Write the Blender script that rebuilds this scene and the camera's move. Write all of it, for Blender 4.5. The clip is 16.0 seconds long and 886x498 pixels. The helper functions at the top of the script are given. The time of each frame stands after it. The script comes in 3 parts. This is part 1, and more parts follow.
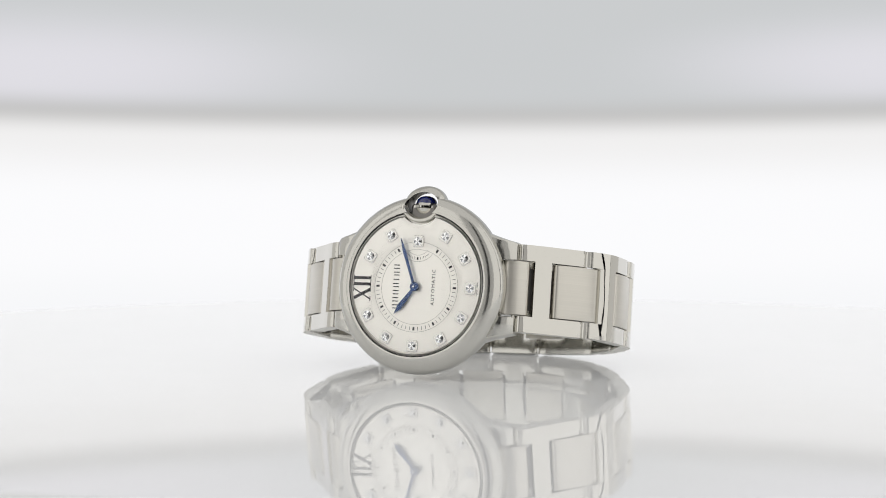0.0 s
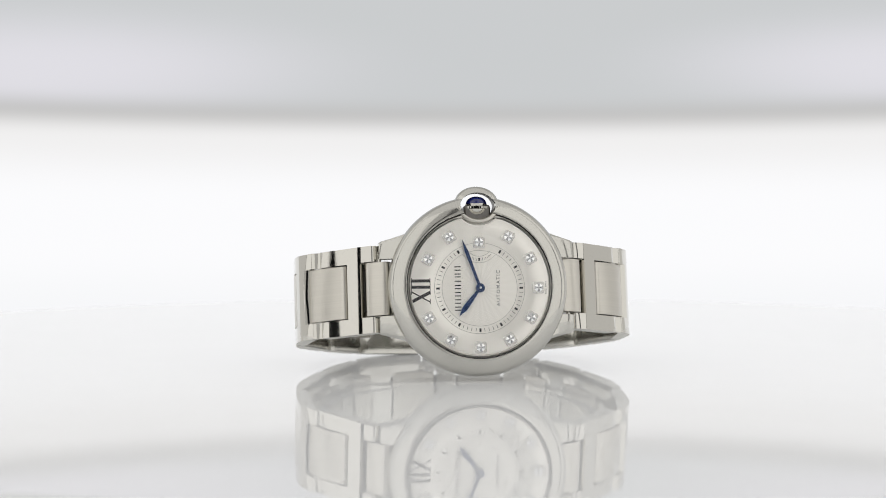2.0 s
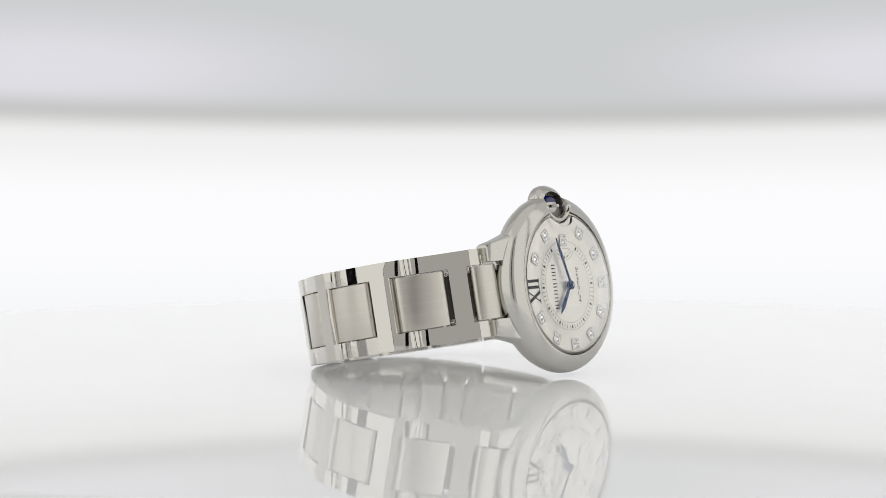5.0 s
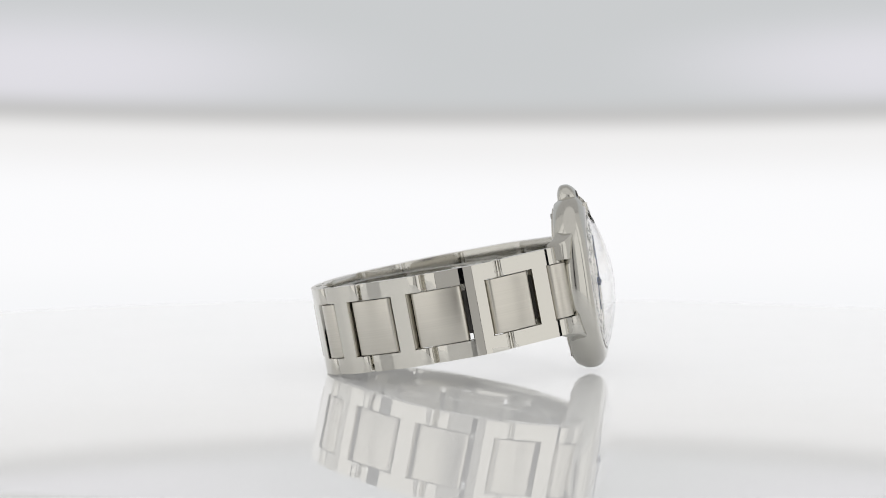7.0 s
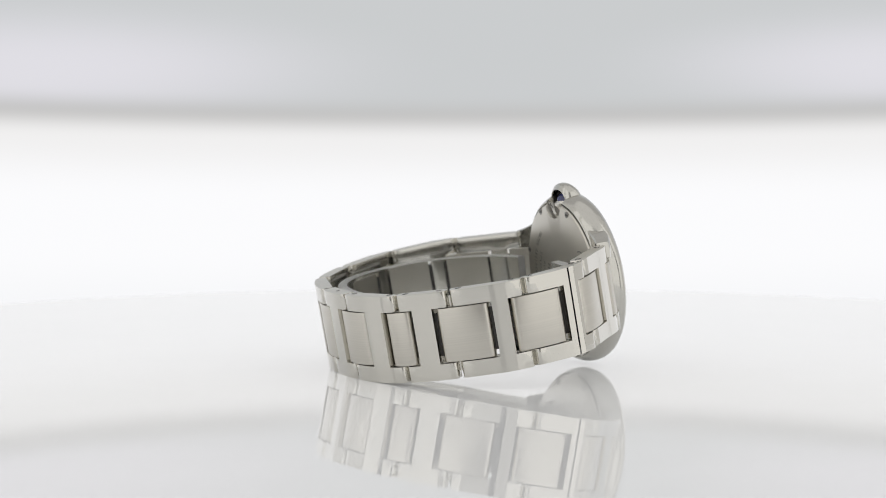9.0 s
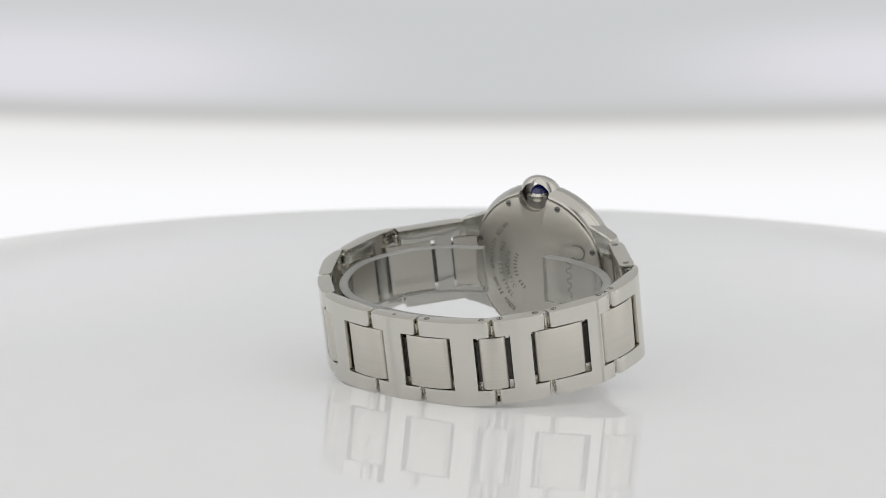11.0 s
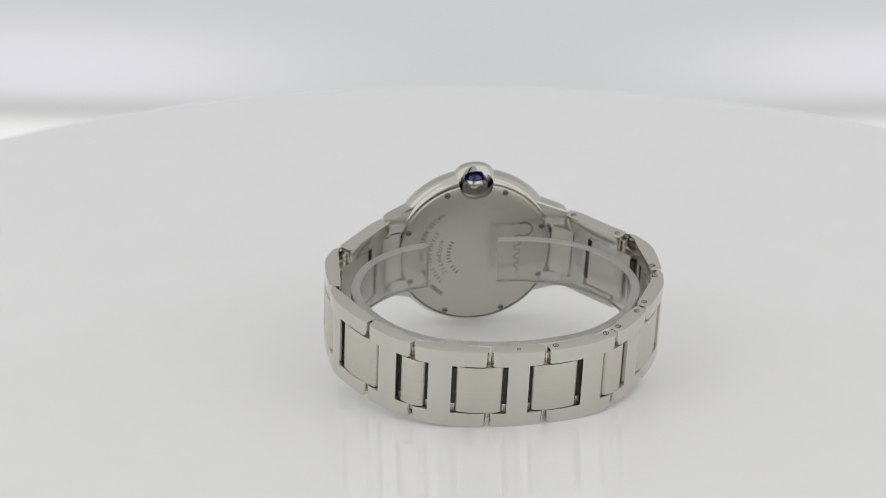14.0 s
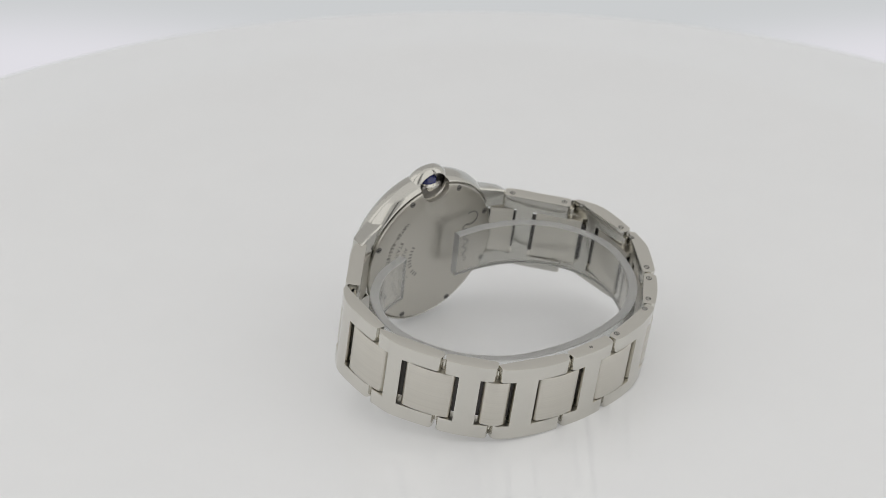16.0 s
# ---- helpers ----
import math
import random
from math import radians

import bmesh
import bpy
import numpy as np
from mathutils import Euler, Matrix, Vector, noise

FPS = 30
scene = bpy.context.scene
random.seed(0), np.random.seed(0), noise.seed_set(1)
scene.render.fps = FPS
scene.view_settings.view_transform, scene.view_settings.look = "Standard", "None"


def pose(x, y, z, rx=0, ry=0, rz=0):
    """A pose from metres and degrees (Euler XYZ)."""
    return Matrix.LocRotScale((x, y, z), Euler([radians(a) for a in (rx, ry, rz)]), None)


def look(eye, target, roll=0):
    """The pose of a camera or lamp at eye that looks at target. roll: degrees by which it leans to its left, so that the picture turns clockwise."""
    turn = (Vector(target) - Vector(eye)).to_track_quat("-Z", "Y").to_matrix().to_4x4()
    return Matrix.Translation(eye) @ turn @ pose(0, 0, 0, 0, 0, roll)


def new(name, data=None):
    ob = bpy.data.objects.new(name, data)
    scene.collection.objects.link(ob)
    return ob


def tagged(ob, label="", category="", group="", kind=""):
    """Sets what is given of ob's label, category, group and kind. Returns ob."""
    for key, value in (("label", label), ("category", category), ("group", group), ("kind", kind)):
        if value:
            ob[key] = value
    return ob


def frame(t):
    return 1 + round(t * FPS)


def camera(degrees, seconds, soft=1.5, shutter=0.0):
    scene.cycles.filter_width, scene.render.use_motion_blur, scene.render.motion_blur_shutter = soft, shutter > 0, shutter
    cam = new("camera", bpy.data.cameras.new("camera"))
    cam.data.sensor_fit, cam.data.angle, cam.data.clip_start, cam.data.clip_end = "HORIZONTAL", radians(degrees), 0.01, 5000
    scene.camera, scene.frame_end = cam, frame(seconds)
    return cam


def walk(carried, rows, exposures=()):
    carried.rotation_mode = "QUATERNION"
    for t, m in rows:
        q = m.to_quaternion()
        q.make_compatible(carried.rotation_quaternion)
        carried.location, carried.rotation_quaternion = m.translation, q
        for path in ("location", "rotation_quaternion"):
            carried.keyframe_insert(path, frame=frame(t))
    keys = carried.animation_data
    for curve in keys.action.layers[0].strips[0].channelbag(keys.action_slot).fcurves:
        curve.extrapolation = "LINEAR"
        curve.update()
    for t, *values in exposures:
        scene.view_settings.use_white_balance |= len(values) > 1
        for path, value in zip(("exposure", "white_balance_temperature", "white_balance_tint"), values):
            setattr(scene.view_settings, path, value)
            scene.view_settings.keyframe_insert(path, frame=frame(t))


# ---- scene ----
# ---- camera: an arm that swings about the turntable, the backdrop on its far side ----
PIVOT = Vector((0, 0, 0.00617))
REACH, SIDE = 0.56085, -0.0045
RISE = ((0, 5.26), (4.2, 5.26), (8.3, 5.26), (8.6, 5.4), (8.9, 5.85), (9.2, 6.8), (10.3, 10.7), (11.5, 14.8), (12.5, 18.3),
        (13.5, 21.85), (14.5, 25.2), (15.25, 27.7), (16, 30.1))


def arm(deg):
    """The camera's pose with the arm raised by that many degrees."""
    e, p, yaw = radians(deg), radians(deg - 1.937), radians(-0.273)
    eye = Vector((SIDE, -REACH * math.cos(e), PIVOT.z + REACH * math.sin(e)))
    ahead = Vector((math.sin(yaw) * math.cos(p), math.cos(yaw) * math.cos(p), -math.sin(p)))
    return look(eye, eye + ahead)


cam = camera(19.0, 16.0, soft=0.75)
cam.data.dof.use_dof = True
cam.data.dof.focus_distance = 0.527
cam.data.dof.aperture_fstop = 30.0
walk(cam, [(t, arm(e)) for t, e in RISE])
scene.view_settings.exposure = 0.0

# ---- light ----
world = bpy.data.worlds.new("studio")
scene.world = world
world.use_nodes = True
world.node_tree.nodes["Background"].inputs[0].default_value = (0.9, 0.95, 1.0, 1)
world.node_tree.nodes["Background"].inputs[1].default_value = 0.05


# ---- materials ----
def material(name, colour, rough=0.5, metal=0.0, **more):
    m = bpy.data.materials.new(name)
    m.use_nodes = True
    b = m.node_tree.nodes["Principled BSDF"]
    b.inputs["Base Color"].default_value = (*colour, 1)
    b.inputs["Roughness"].default_value = rough
    b.inputs["Metallic"].default_value = metal
    for key, value in more.items():
        b.inputs[key.replace("_", " ")].default_value = value
    return m


def grained(name, colour, rough, metal, stretch, size, spread=0.08, vary=0.06, bump=0.02, blotch=0.0):
    """A surface with a fine stretched grain and broad uneven wear."""
    m = material(name, colour, rough, metal)
    nodes, link = m.node_tree.nodes, m.node_tree.links.new
    b = nodes["Principled BSDF"]
    coord, mapping = nodes.new("ShaderNodeTexCoord"), nodes.new("ShaderNodeMapping")
    mapping.inputs["Scale"].default_value = stretch
    link(coord.outputs["Object"], mapping.inputs["Vector"])
    fine, broad = nodes.new("ShaderNodeTexNoise"), nodes.new("ShaderNodeTexNoise")
    fine.inputs["Scale"].default_value, fine.inputs["Detail"].default_value = size, 2
    broad.inputs["Scale"].default_value, broad.inputs["Detail"].default_value = 140.0, 3
    link(mapping.outputs[0], fine.inputs["Vector"])
    link(coord.outputs["Object"], broad.inputs["Vector"])
    add = nodes.new("ShaderNodeMath")
    add.operation = "MULTIPLY_ADD"
    add.inputs[1].default_value = blotch
    link(broad.outputs[0], add.inputs[0])
    link(fine.outputs[0], add.inputs[2])
    ramp = nodes.new("ShaderNodeMapRange")
    ramp.inputs["From Min"].default_value, ramp.inputs["From Max"].default_value = 0.3, 0.7 + blotch
    ramp.inputs["To Min"].default_value, ramp.inputs["To Max"].default_value = rough - spread, rough + spread
    link(add.outputs[0], ramp.inputs["Value"])
    link(ramp.outputs[0], b.inputs["Roughness"])
    mix = nodes.new("ShaderNodeMix")
    mix.data_type = "RGBA"
    mix.inputs["A"].default_value = (*[c * (1 - vary) for c in colour], 1)
    mix.inputs["B"].default_value = (*[min(1, c * (1 + vary)) for c in colour], 1)
    link(add.outputs[0], mix.inputs["Factor"])
    link(mix.outputs["Result"], b.inputs["Base Color"])
    if bump:
        bp = nodes.new("ShaderNodeBump")
        bp.inputs["Strength"].default_value, bp.inputs["Distance"].default_value = bump, 0.0001
        link(fine.outputs[0], bp.inputs["Height"])
        link(bp.outputs[0], b.inputs["Normal"])
    return m


def glowing(name, colour, strength):
    m = bpy.data.materials.new(name)
    m.use_nodes = True
    nodes, link = m.node_tree.nodes, m.node_tree.links.new
    nodes.remove(nodes["Principled BSDF"])
    e = nodes.new("ShaderNodeEmission")
    e.inputs[0].default_value, e.inputs[1].default_value = (*colour, 1), strength
    link(e.outputs[0], nodes["Material Output"].inputs["Surface"])
    return m


STEEL = (0.66, 0.645, 0.6)
polished = grained("polished_steel", STEEL, 0.045, 1.0, (1, 1, 1), 900.0, 0.02, 0.01, 0.0)
case_steel = grained("case_steel", (0.6, 0.59, 0.552), 0.14, 1.0, (1, 1, 1), 400.0, 0.02, 0.012, 0.0)
satin = grained("satin_steel", (0.68, 0.662, 0.612), 0.29, 1.0, (1, 1, 1), 250.0, 0.015, 0.015, 0.0)
brushed = grained("brushed_steel", (0.64, 0.617, 0.563), 0.3, 1.0, (12, 12, 4500), 1.0, 0.025, 0.07, 0.0)
back_steel = grained("caseback_steel", (0.61, 0.59, 0.54), 0.36, 1.0, (2500, 20, 20), 1.0, 0.01, 0.012, 0.0)
dark_steel = material("dark_steel", (0.075, 0.072, 0.07), 0.45, 1.0)
bore_shade = material("bore_shade_steel", (0.22, 0.21, 0.2), 0.42, 1.0)
engraved = material("screw_and_edge_shade_steel", (0.27, 0.262, 0.25), 0.45, 0.9)
etched = material("etched_steel", (0.33, 0.32, 0.3), 0.5, 0.9)
pale_line = material("pale_line", (0.55, 0.535, 0.5), 0.4, 0.3)
dial_white = material("silvered_dial", (0.99, 0.968, 0.912), 0.4, 0.7)
ink = material("black_print", (0.02, 0.02, 0.022), 0.5)
blued = material("blued_steel", (0.06, 0.095, 0.2), 0.16, 1.0)
sapphire = material("blue_sapphire", (0.006, 0.012, 0.12), 0.08, 0.0, IOR=1.77)
silver = material("silver_setting", (0.8, 0.79, 0.76), 0.2, 0.9)
diamond = material("diamond", (0.98, 0.985, 0.99), 0.04, 0.9)
diamond_shade = material("diamond_shade_facet", (0.48, 0.49, 0.5), 0.03, 0.9)
glass = material("crystal_glass", (1, 1, 1), 0.0, 0.0, IOR=1.28, Transmission_Weight=1.0)
clear = material("clear_plastic", (0.97, 0.975, 0.97), 0.16, 0.0, IOR=1.4, Transmission_Weight=1.0)
frosted = material("sawn_plastic_edge", (0.93, 0.93, 0.915), 0.35, 0.0, IOR=1.4, Transmission_Weight=0.75)
# saw marks on the cut edge
saw = frosted.node_tree.nodes.new("ShaderNodeTexNoise")
saw.inputs["Scale"].default_value, saw.inputs["Detail"].default_value = 1300.0, 2
saw_bump = frosted.node_tree.nodes.new("ShaderNodeBump")
saw_bump.inputs["Strength"].default_value, saw_bump.inputs["Distance"].default_value = 0.6, 0.0002
frosted.node_tree.links.new(saw.outputs[0], saw_bump.inputs["Height"])
frosted.node_tree.links.new(saw_bump.outputs[0], frosted.node_tree.nodes["Principled BSDF"].inputs["Normal"])
table_white = grained("glossy_white_acrylic_glow", (0.795, 0.803, 0.815), 0.018, 0.0, (1, 1, 1), 60.0, 0.006, 0.015, 0.0)
# glow added to the acrylic, so that things cast hardly any shadow on it
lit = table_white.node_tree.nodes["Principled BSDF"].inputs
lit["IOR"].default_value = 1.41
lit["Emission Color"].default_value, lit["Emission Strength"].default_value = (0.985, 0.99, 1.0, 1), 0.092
# the unseen tent glows by itself; light and shade are set by panel
tent_front = glowing("front_tent_glow", (1.0, 0.985, 0.955), 0.97)
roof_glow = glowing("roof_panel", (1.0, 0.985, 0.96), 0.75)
tent_back = glowing("dim_tent_glow", (1.0, 0.985, 0.96), 0.5)
tent_mid = glowing("middling_tent_glow", (1.0, 0.985, 0.955), 0.66)
tent_side = glowing("bright_tent_glow", (1.0, 0.985, 0.955), 1.0)
room_dark = grained("dark_room_paint", (0.03, 0.032, 0.038), 0.8, 0.0, (1, 1, 1), 12.0, 0.05, 0.2, 0.0)


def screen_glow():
    """A sheet's light painted as glow: strong below, two weak spots on grey above."""
    m = glowing("painted_glow_screen", (0.5, 0.5, 0.5), 1.0)
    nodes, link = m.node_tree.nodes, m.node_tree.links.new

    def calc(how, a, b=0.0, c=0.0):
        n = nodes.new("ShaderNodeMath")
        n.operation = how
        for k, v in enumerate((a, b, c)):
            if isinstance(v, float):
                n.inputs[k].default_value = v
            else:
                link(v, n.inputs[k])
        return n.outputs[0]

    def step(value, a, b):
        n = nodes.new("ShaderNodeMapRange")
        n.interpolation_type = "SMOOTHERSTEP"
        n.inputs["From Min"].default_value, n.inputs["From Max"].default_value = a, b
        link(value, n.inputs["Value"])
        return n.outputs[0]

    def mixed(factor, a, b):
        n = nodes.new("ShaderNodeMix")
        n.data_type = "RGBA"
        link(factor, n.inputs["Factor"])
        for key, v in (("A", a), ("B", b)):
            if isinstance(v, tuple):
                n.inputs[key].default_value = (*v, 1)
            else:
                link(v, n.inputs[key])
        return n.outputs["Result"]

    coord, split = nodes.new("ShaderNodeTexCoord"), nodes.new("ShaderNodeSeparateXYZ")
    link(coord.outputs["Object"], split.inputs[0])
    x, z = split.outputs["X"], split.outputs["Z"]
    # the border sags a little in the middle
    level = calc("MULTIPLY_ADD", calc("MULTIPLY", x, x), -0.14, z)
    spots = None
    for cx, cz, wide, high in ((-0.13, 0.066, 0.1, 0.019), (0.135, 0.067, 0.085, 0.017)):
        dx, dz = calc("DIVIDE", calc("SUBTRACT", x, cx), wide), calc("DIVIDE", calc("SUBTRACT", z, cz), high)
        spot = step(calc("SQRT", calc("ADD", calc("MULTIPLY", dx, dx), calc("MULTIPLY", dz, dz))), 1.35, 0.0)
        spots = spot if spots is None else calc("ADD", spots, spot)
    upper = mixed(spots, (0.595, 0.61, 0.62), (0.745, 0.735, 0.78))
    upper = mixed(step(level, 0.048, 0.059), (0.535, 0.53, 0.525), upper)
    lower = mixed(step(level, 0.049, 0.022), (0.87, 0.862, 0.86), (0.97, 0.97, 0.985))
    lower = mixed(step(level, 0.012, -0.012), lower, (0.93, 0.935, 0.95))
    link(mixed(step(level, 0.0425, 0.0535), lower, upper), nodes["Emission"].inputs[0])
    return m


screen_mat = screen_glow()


# ---- mesh helpers; lengths in millimetres ----
def mesh_of(name, verts, faces, sharp=35, mats=None):
    me = bpy.data.meshes.new(name)
    me.from_pydata([(x * 0.001, y * 0.001, z * 0.001) for x, y, z in verts], [], faces)
    bm = bmesh.new()
    bm.from_mesh(me)
    bmesh.ops.remove_doubles(bm, verts=bm.verts, dist=1e-7)
    bmesh.ops.recalc_face_normals(bm, faces=bm.faces)
    bm.to_mesh(me)
    bm.free()
    me.polygons.foreach_set("use_smooth", [True] * len(me.polygons))
    me.set_sharp_from_angle(angle=radians(sharp))
    return me


def part(name, me, mat, parent=None, label="", at=None):
    ob = new(name, me)
    if mat and not me.materials:
        me.materials.append(mat)
    if parent:
        ob.parent = parent
    if at is not None:
        ob.matrix_basis = at
    return tagged(ob, label)


def joined(*pieces):
    verts, faces = [], []
    for v, f in pieces:
        n = len(verts)
        verts += v
        faces += [[i + n for i in face] for face in f]
    return verts, faces


def lathe(profile, n=96, closed=False):
    """Turns (r, y) points about the y axis."""
    verts, faces = [], []
    for k in range(n):
        a = 2 * math.pi * k / n
        verts += [(r * math.cos(a), y, r * math.sin(a)) for r, y in profile]
    m = len(profile)
    for k in range(n):
        for j in range(m if closed else m - 1):
            a, b = k * m + j, k * m + (j + 1) % m
            c, d = ((k + 1) % n) * m + (j + 1) % m, ((k + 1) % n) * m + j
            faces.append([a, b, c, d])
    return verts, faces


def moved(piece, m):
    return [tuple(m @ Vector(v)) for v in piece[0]], piece[1]


def loft(rings):
    """Joins closed rings of equally many points, with caps at both ends."""
    n = len(rings[0])
    verts = [p for ring in rings for p in ring]
    faces = [[k * n + j, k * n + (j + 1) % n, (k + 1) * n + (j + 1) % n, (k + 1) * n + j] for k in range(len(rings) - 1) for j in range(n)]
    return verts, faces + [list(range(n)), list(range((len(rings) - 1) * n, len(rings) * n))]


def box(x0, x1, y0, y1, z0, z1, r=0.0):
    """A block, its edges along y rounded by r."""
    def outline(inset):
        out = []
        for cx, cz, a0 in ((x1, z1, 0), (x0, z1, 90), (x0, z0, 180), (x1, z0, 270)):
            sx, sz = (1 if cx == x1 else -1), (1 if cz == z1 else -1)
            for k in range(5):
                a = radians(a0 + 22.5 * k)
                out.append((cx - sx * (r + inset) + r * math.cos(a), cz - sz * (r + inset) + r * math.sin(a)))
        return out
    e = min(r * 0.6, (y1 - y0) * 0.3)
    rings = []
    for y, i in ((y0, e), (y0 + e, 0), (y1 - e, 0), (y1, e)):
        rings.append([(x, y, z) for x, z in outline(i)])
    return loft(rings)


# ---- setting ----
def backdrop():
    """The arm's curved screen: a glowing sheet, light painted brighter in its lower part."""
    frame_ob = tagged(new("backdrop"), "curved white glowing screen behind the turntable, its light painted on", "backdrop", kind="structure")

    def sheet(r, z0, z1, a, thick, lip):
        prof = [(r, z0), (r, z1 - lip), (r + lip * 0.3, z1 - lip * 0.3), (r + lip, z1), (r + thick, z1), (r + thick, z0)]
        rings = []
        for k in range(49):
            b = radians(90 + a - 2 * a * k / 48)
            rings.append([(p * math.cos(b), p * math.sin(b), z) for p, z in prof])
        return mesh_of("sheet", *loft(rings))
    part("painted_glow_sheet", sheet(268, -190, 200, 55, 6, 2), screen_mat, frame_ob, "glowing sheet, its light painted white below and grey above")
    return frame_ob


def turntable():
    t = tagged(new("turntable"), "round glossy white acrylic turntable disc", "turntable")
    r = 196
    prof = [(0.001, 0), (60, 0), (120, 0), (r - 6.2, 0), (r - 6, 0), (r - 4, -0.35), (r - 2.2, -1.2), (r - 0.8, -2.5), (r, -4.5), (r, -9), (r - 1, -10), (0.001, -10)]
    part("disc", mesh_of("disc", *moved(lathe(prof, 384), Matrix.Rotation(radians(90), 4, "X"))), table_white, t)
    col = [(0.001, -10), (60, -10), (60, -180), (0.001, -180)]
    part("column", mesh_of("column", *moved(lathe(col, 64), Matrix.Rotation(radians(90), 4, "X"))), dark_steel, t, "dark round column under the disc")
    return t


def tent():
    """Unseen glowing white cloth round the table, slit before the camera and at both sides."""
    def wall(a0, a1, r, z0, z1):
        n = max(2, int((a1 - a0) / 4))
        prof = [(r, z0), (r, z1), (r - 40, z1 + 90), (r - 130, z1 + 160), (r - 132, z1 + 163), (r - 38, z1 + 93), (r + 3, z1), (r + 3, z0)]
        rings = []
        for k in range(n + 1):
            b = radians(-90 + a0 + (a1 - a0) * k / n)
            rings.append([(p * math.cos(b), p * math.sin(b), z) for p, z in prof])
        return mesh_of("cloth", *loft(rings))
    # glow chosen panel by panel for the steel's reflections; slits reflect dark
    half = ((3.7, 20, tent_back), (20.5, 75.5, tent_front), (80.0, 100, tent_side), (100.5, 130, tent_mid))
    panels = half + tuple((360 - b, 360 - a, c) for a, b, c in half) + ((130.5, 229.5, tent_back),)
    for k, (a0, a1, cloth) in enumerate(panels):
        tagged(part("wall_tent_%d" % (k + 1), wall(a0, a1, 440, -150, 430), cloth), "white glowing cloth wall of an unseen light tent", "wall", kind="structure")
    # unseen glowing apron, added to shorten the dark reflection of the camera's opening
    rings = []
    for k in range(7):
        b = radians(-93.5 + 7.0 * k / 6)
        rings.append([(p * math.cos(b), p * math.sin(b), z) for p, z in ((440, -150), (440, -28), (443, -28), (443, -150))])
    tagged(part("wall_glow_apron", mesh_of("cloth", *loft(rings)), tent_mid), "added glowing apron under the opening of a light tent", "wall", kind="structure")
    # unseen glowing flaps, added to keep dark streaks off the case
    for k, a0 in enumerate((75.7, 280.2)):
        tagged(part("wall_glow_flap_%d" % (k + 1), wall(a0, a0 + 4.1, 440, 260, 430), tent_back), "added glowing flap over the side slit of a light tent", "wall", kind="structure")


def roof():
    """The tent's lit top: a wide translucent panel."""
    v, f = lathe([(0.0005, 592), (320, 592), (320, 598), (0.0005, 598)], 64)
    ob = part("ceiling_light_panel", mesh_of("panel", *moved((v, f), Matrix.Rotation(radians(90), 4, "X"))), roof_glow)
    tagged(ob, "round white overhead light panel of the tent", "light panel", kind="structure")


def room():
    def slab(name, x0, x1, y0, y1, z0, z1, label):
        ob = part(name, mesh_of(name, *box(x0, x1, y0, y1, z0, z1, 0.001)), room_dark)
        tagged(ob, label, "wall" if name.startswith("wall") else name, kind="structure")
    w = 1600
    slab("floor", -w, w, -w, w, -230, -180, "plain dark studio floor")
    slab("ceiling", -w, w, -w, w, 1500, 1550, "plain dark studio ceiling")
    slab("wall_north", -w, w, w, w + 50, -180, 1500, "plain dark studio wall")
    slab("wall_south", -w, w, -w - 50, -w, -180, 1500, "plain dark studio wall")
    slab("wall_east", w, w + 50, -w, w, -180, 1500, "plain dark studio wall")
    slab("wall_west", -w - 50, -w, -w, w, -180, 1500, "plain dark studio wall")


# ---- the wristwatch; x runs from twelve to six, y into the case, z to the crown; the hands' hub at the origin ----
HALF = [(16.2, 3.9), (17.8, 4.6), (22.4, 7.8), (25.9, 11.6), (33.0, 19.3), (35.0, 24.4), (34.3, 35.0), (32.9, 39.45), (26.9, 48.35), (22.9, 52.5), (18.3, 55.8),
        (12.4, 58.1), (2.7, 59.4)]
# the side at six bulges a little more behind
NUDGE = {2: (0.2, -0.1), 3: (0.4, -0.2), 4: (0.3, -0.1), 6: (0.2, 0), 7: (0.3, 0.1), 8: (0.5, 0.2), 9: (0.4, 0.2), 10: (0.4, 0.1), 11: (0.4, 0), 12: (0.4, 0)}
SIX = [(x + NUDGE.get(k, (0, 0))[0], y + NUDGE.get(k, (0, 0))[1]) for k, (x, y) in enumerate(HALF)]
PLAN = [(-x, y) for x, y in HALF] + SIX[::-1]


def curve_table():
    pts = [Vector(p) for p in PLAN]
    ext = [pts[0] * 2 - pts[1]] + pts + [pts[-1] * 2 - pts[-2]]
    fine, marks = [], []
    for k in range(1, len(ext) - 2):
        marks.append(len(fine))
        p0, p1, p2, p3 = ext[k - 1 : k + 3]
        for j in range(120):
            u = j / 120
            fine.append(0.5 * ((2 * p1) + (p2 - p0) * u + (2 * p0 - 5 * p1 + 4 * p2 - p3) * u * u + (3 * p1 - p0 - 3 * p2 + p3) * u**3))
    marks.append(len(fine))
    fine.append(pts[-1])
    xy = np.array([[*p] for p in fine])
    for _ in range(400):
        xy[1:-1] = 0.25 * xy[:-2] + 0.5 * xy[1:-1] + 0.25 * xy[2:]
    s = np.r_[0, np.cumsum(np.linalg.norm(np.diff(xy, axis=0), axis=1))]
    return s, xy, [s[m] for m in marks]


CS, CXY, MARKS = curve_table()


def on_curve(s):
    """Place and outward normal at arc length s of the bracelet's outer face."""
    def at(q):
        return Vector((np.interp(q, CS, CXY[:, 0]), np.interp(q, CS, CXY[:, 1])))
    p, a, b = at(s), at(max(0, s - 0.6)), at(min(CS[-1], s + 0.6))
    t = (b - a).normalized()
    return p, Vector((-t.y, t.x)), t


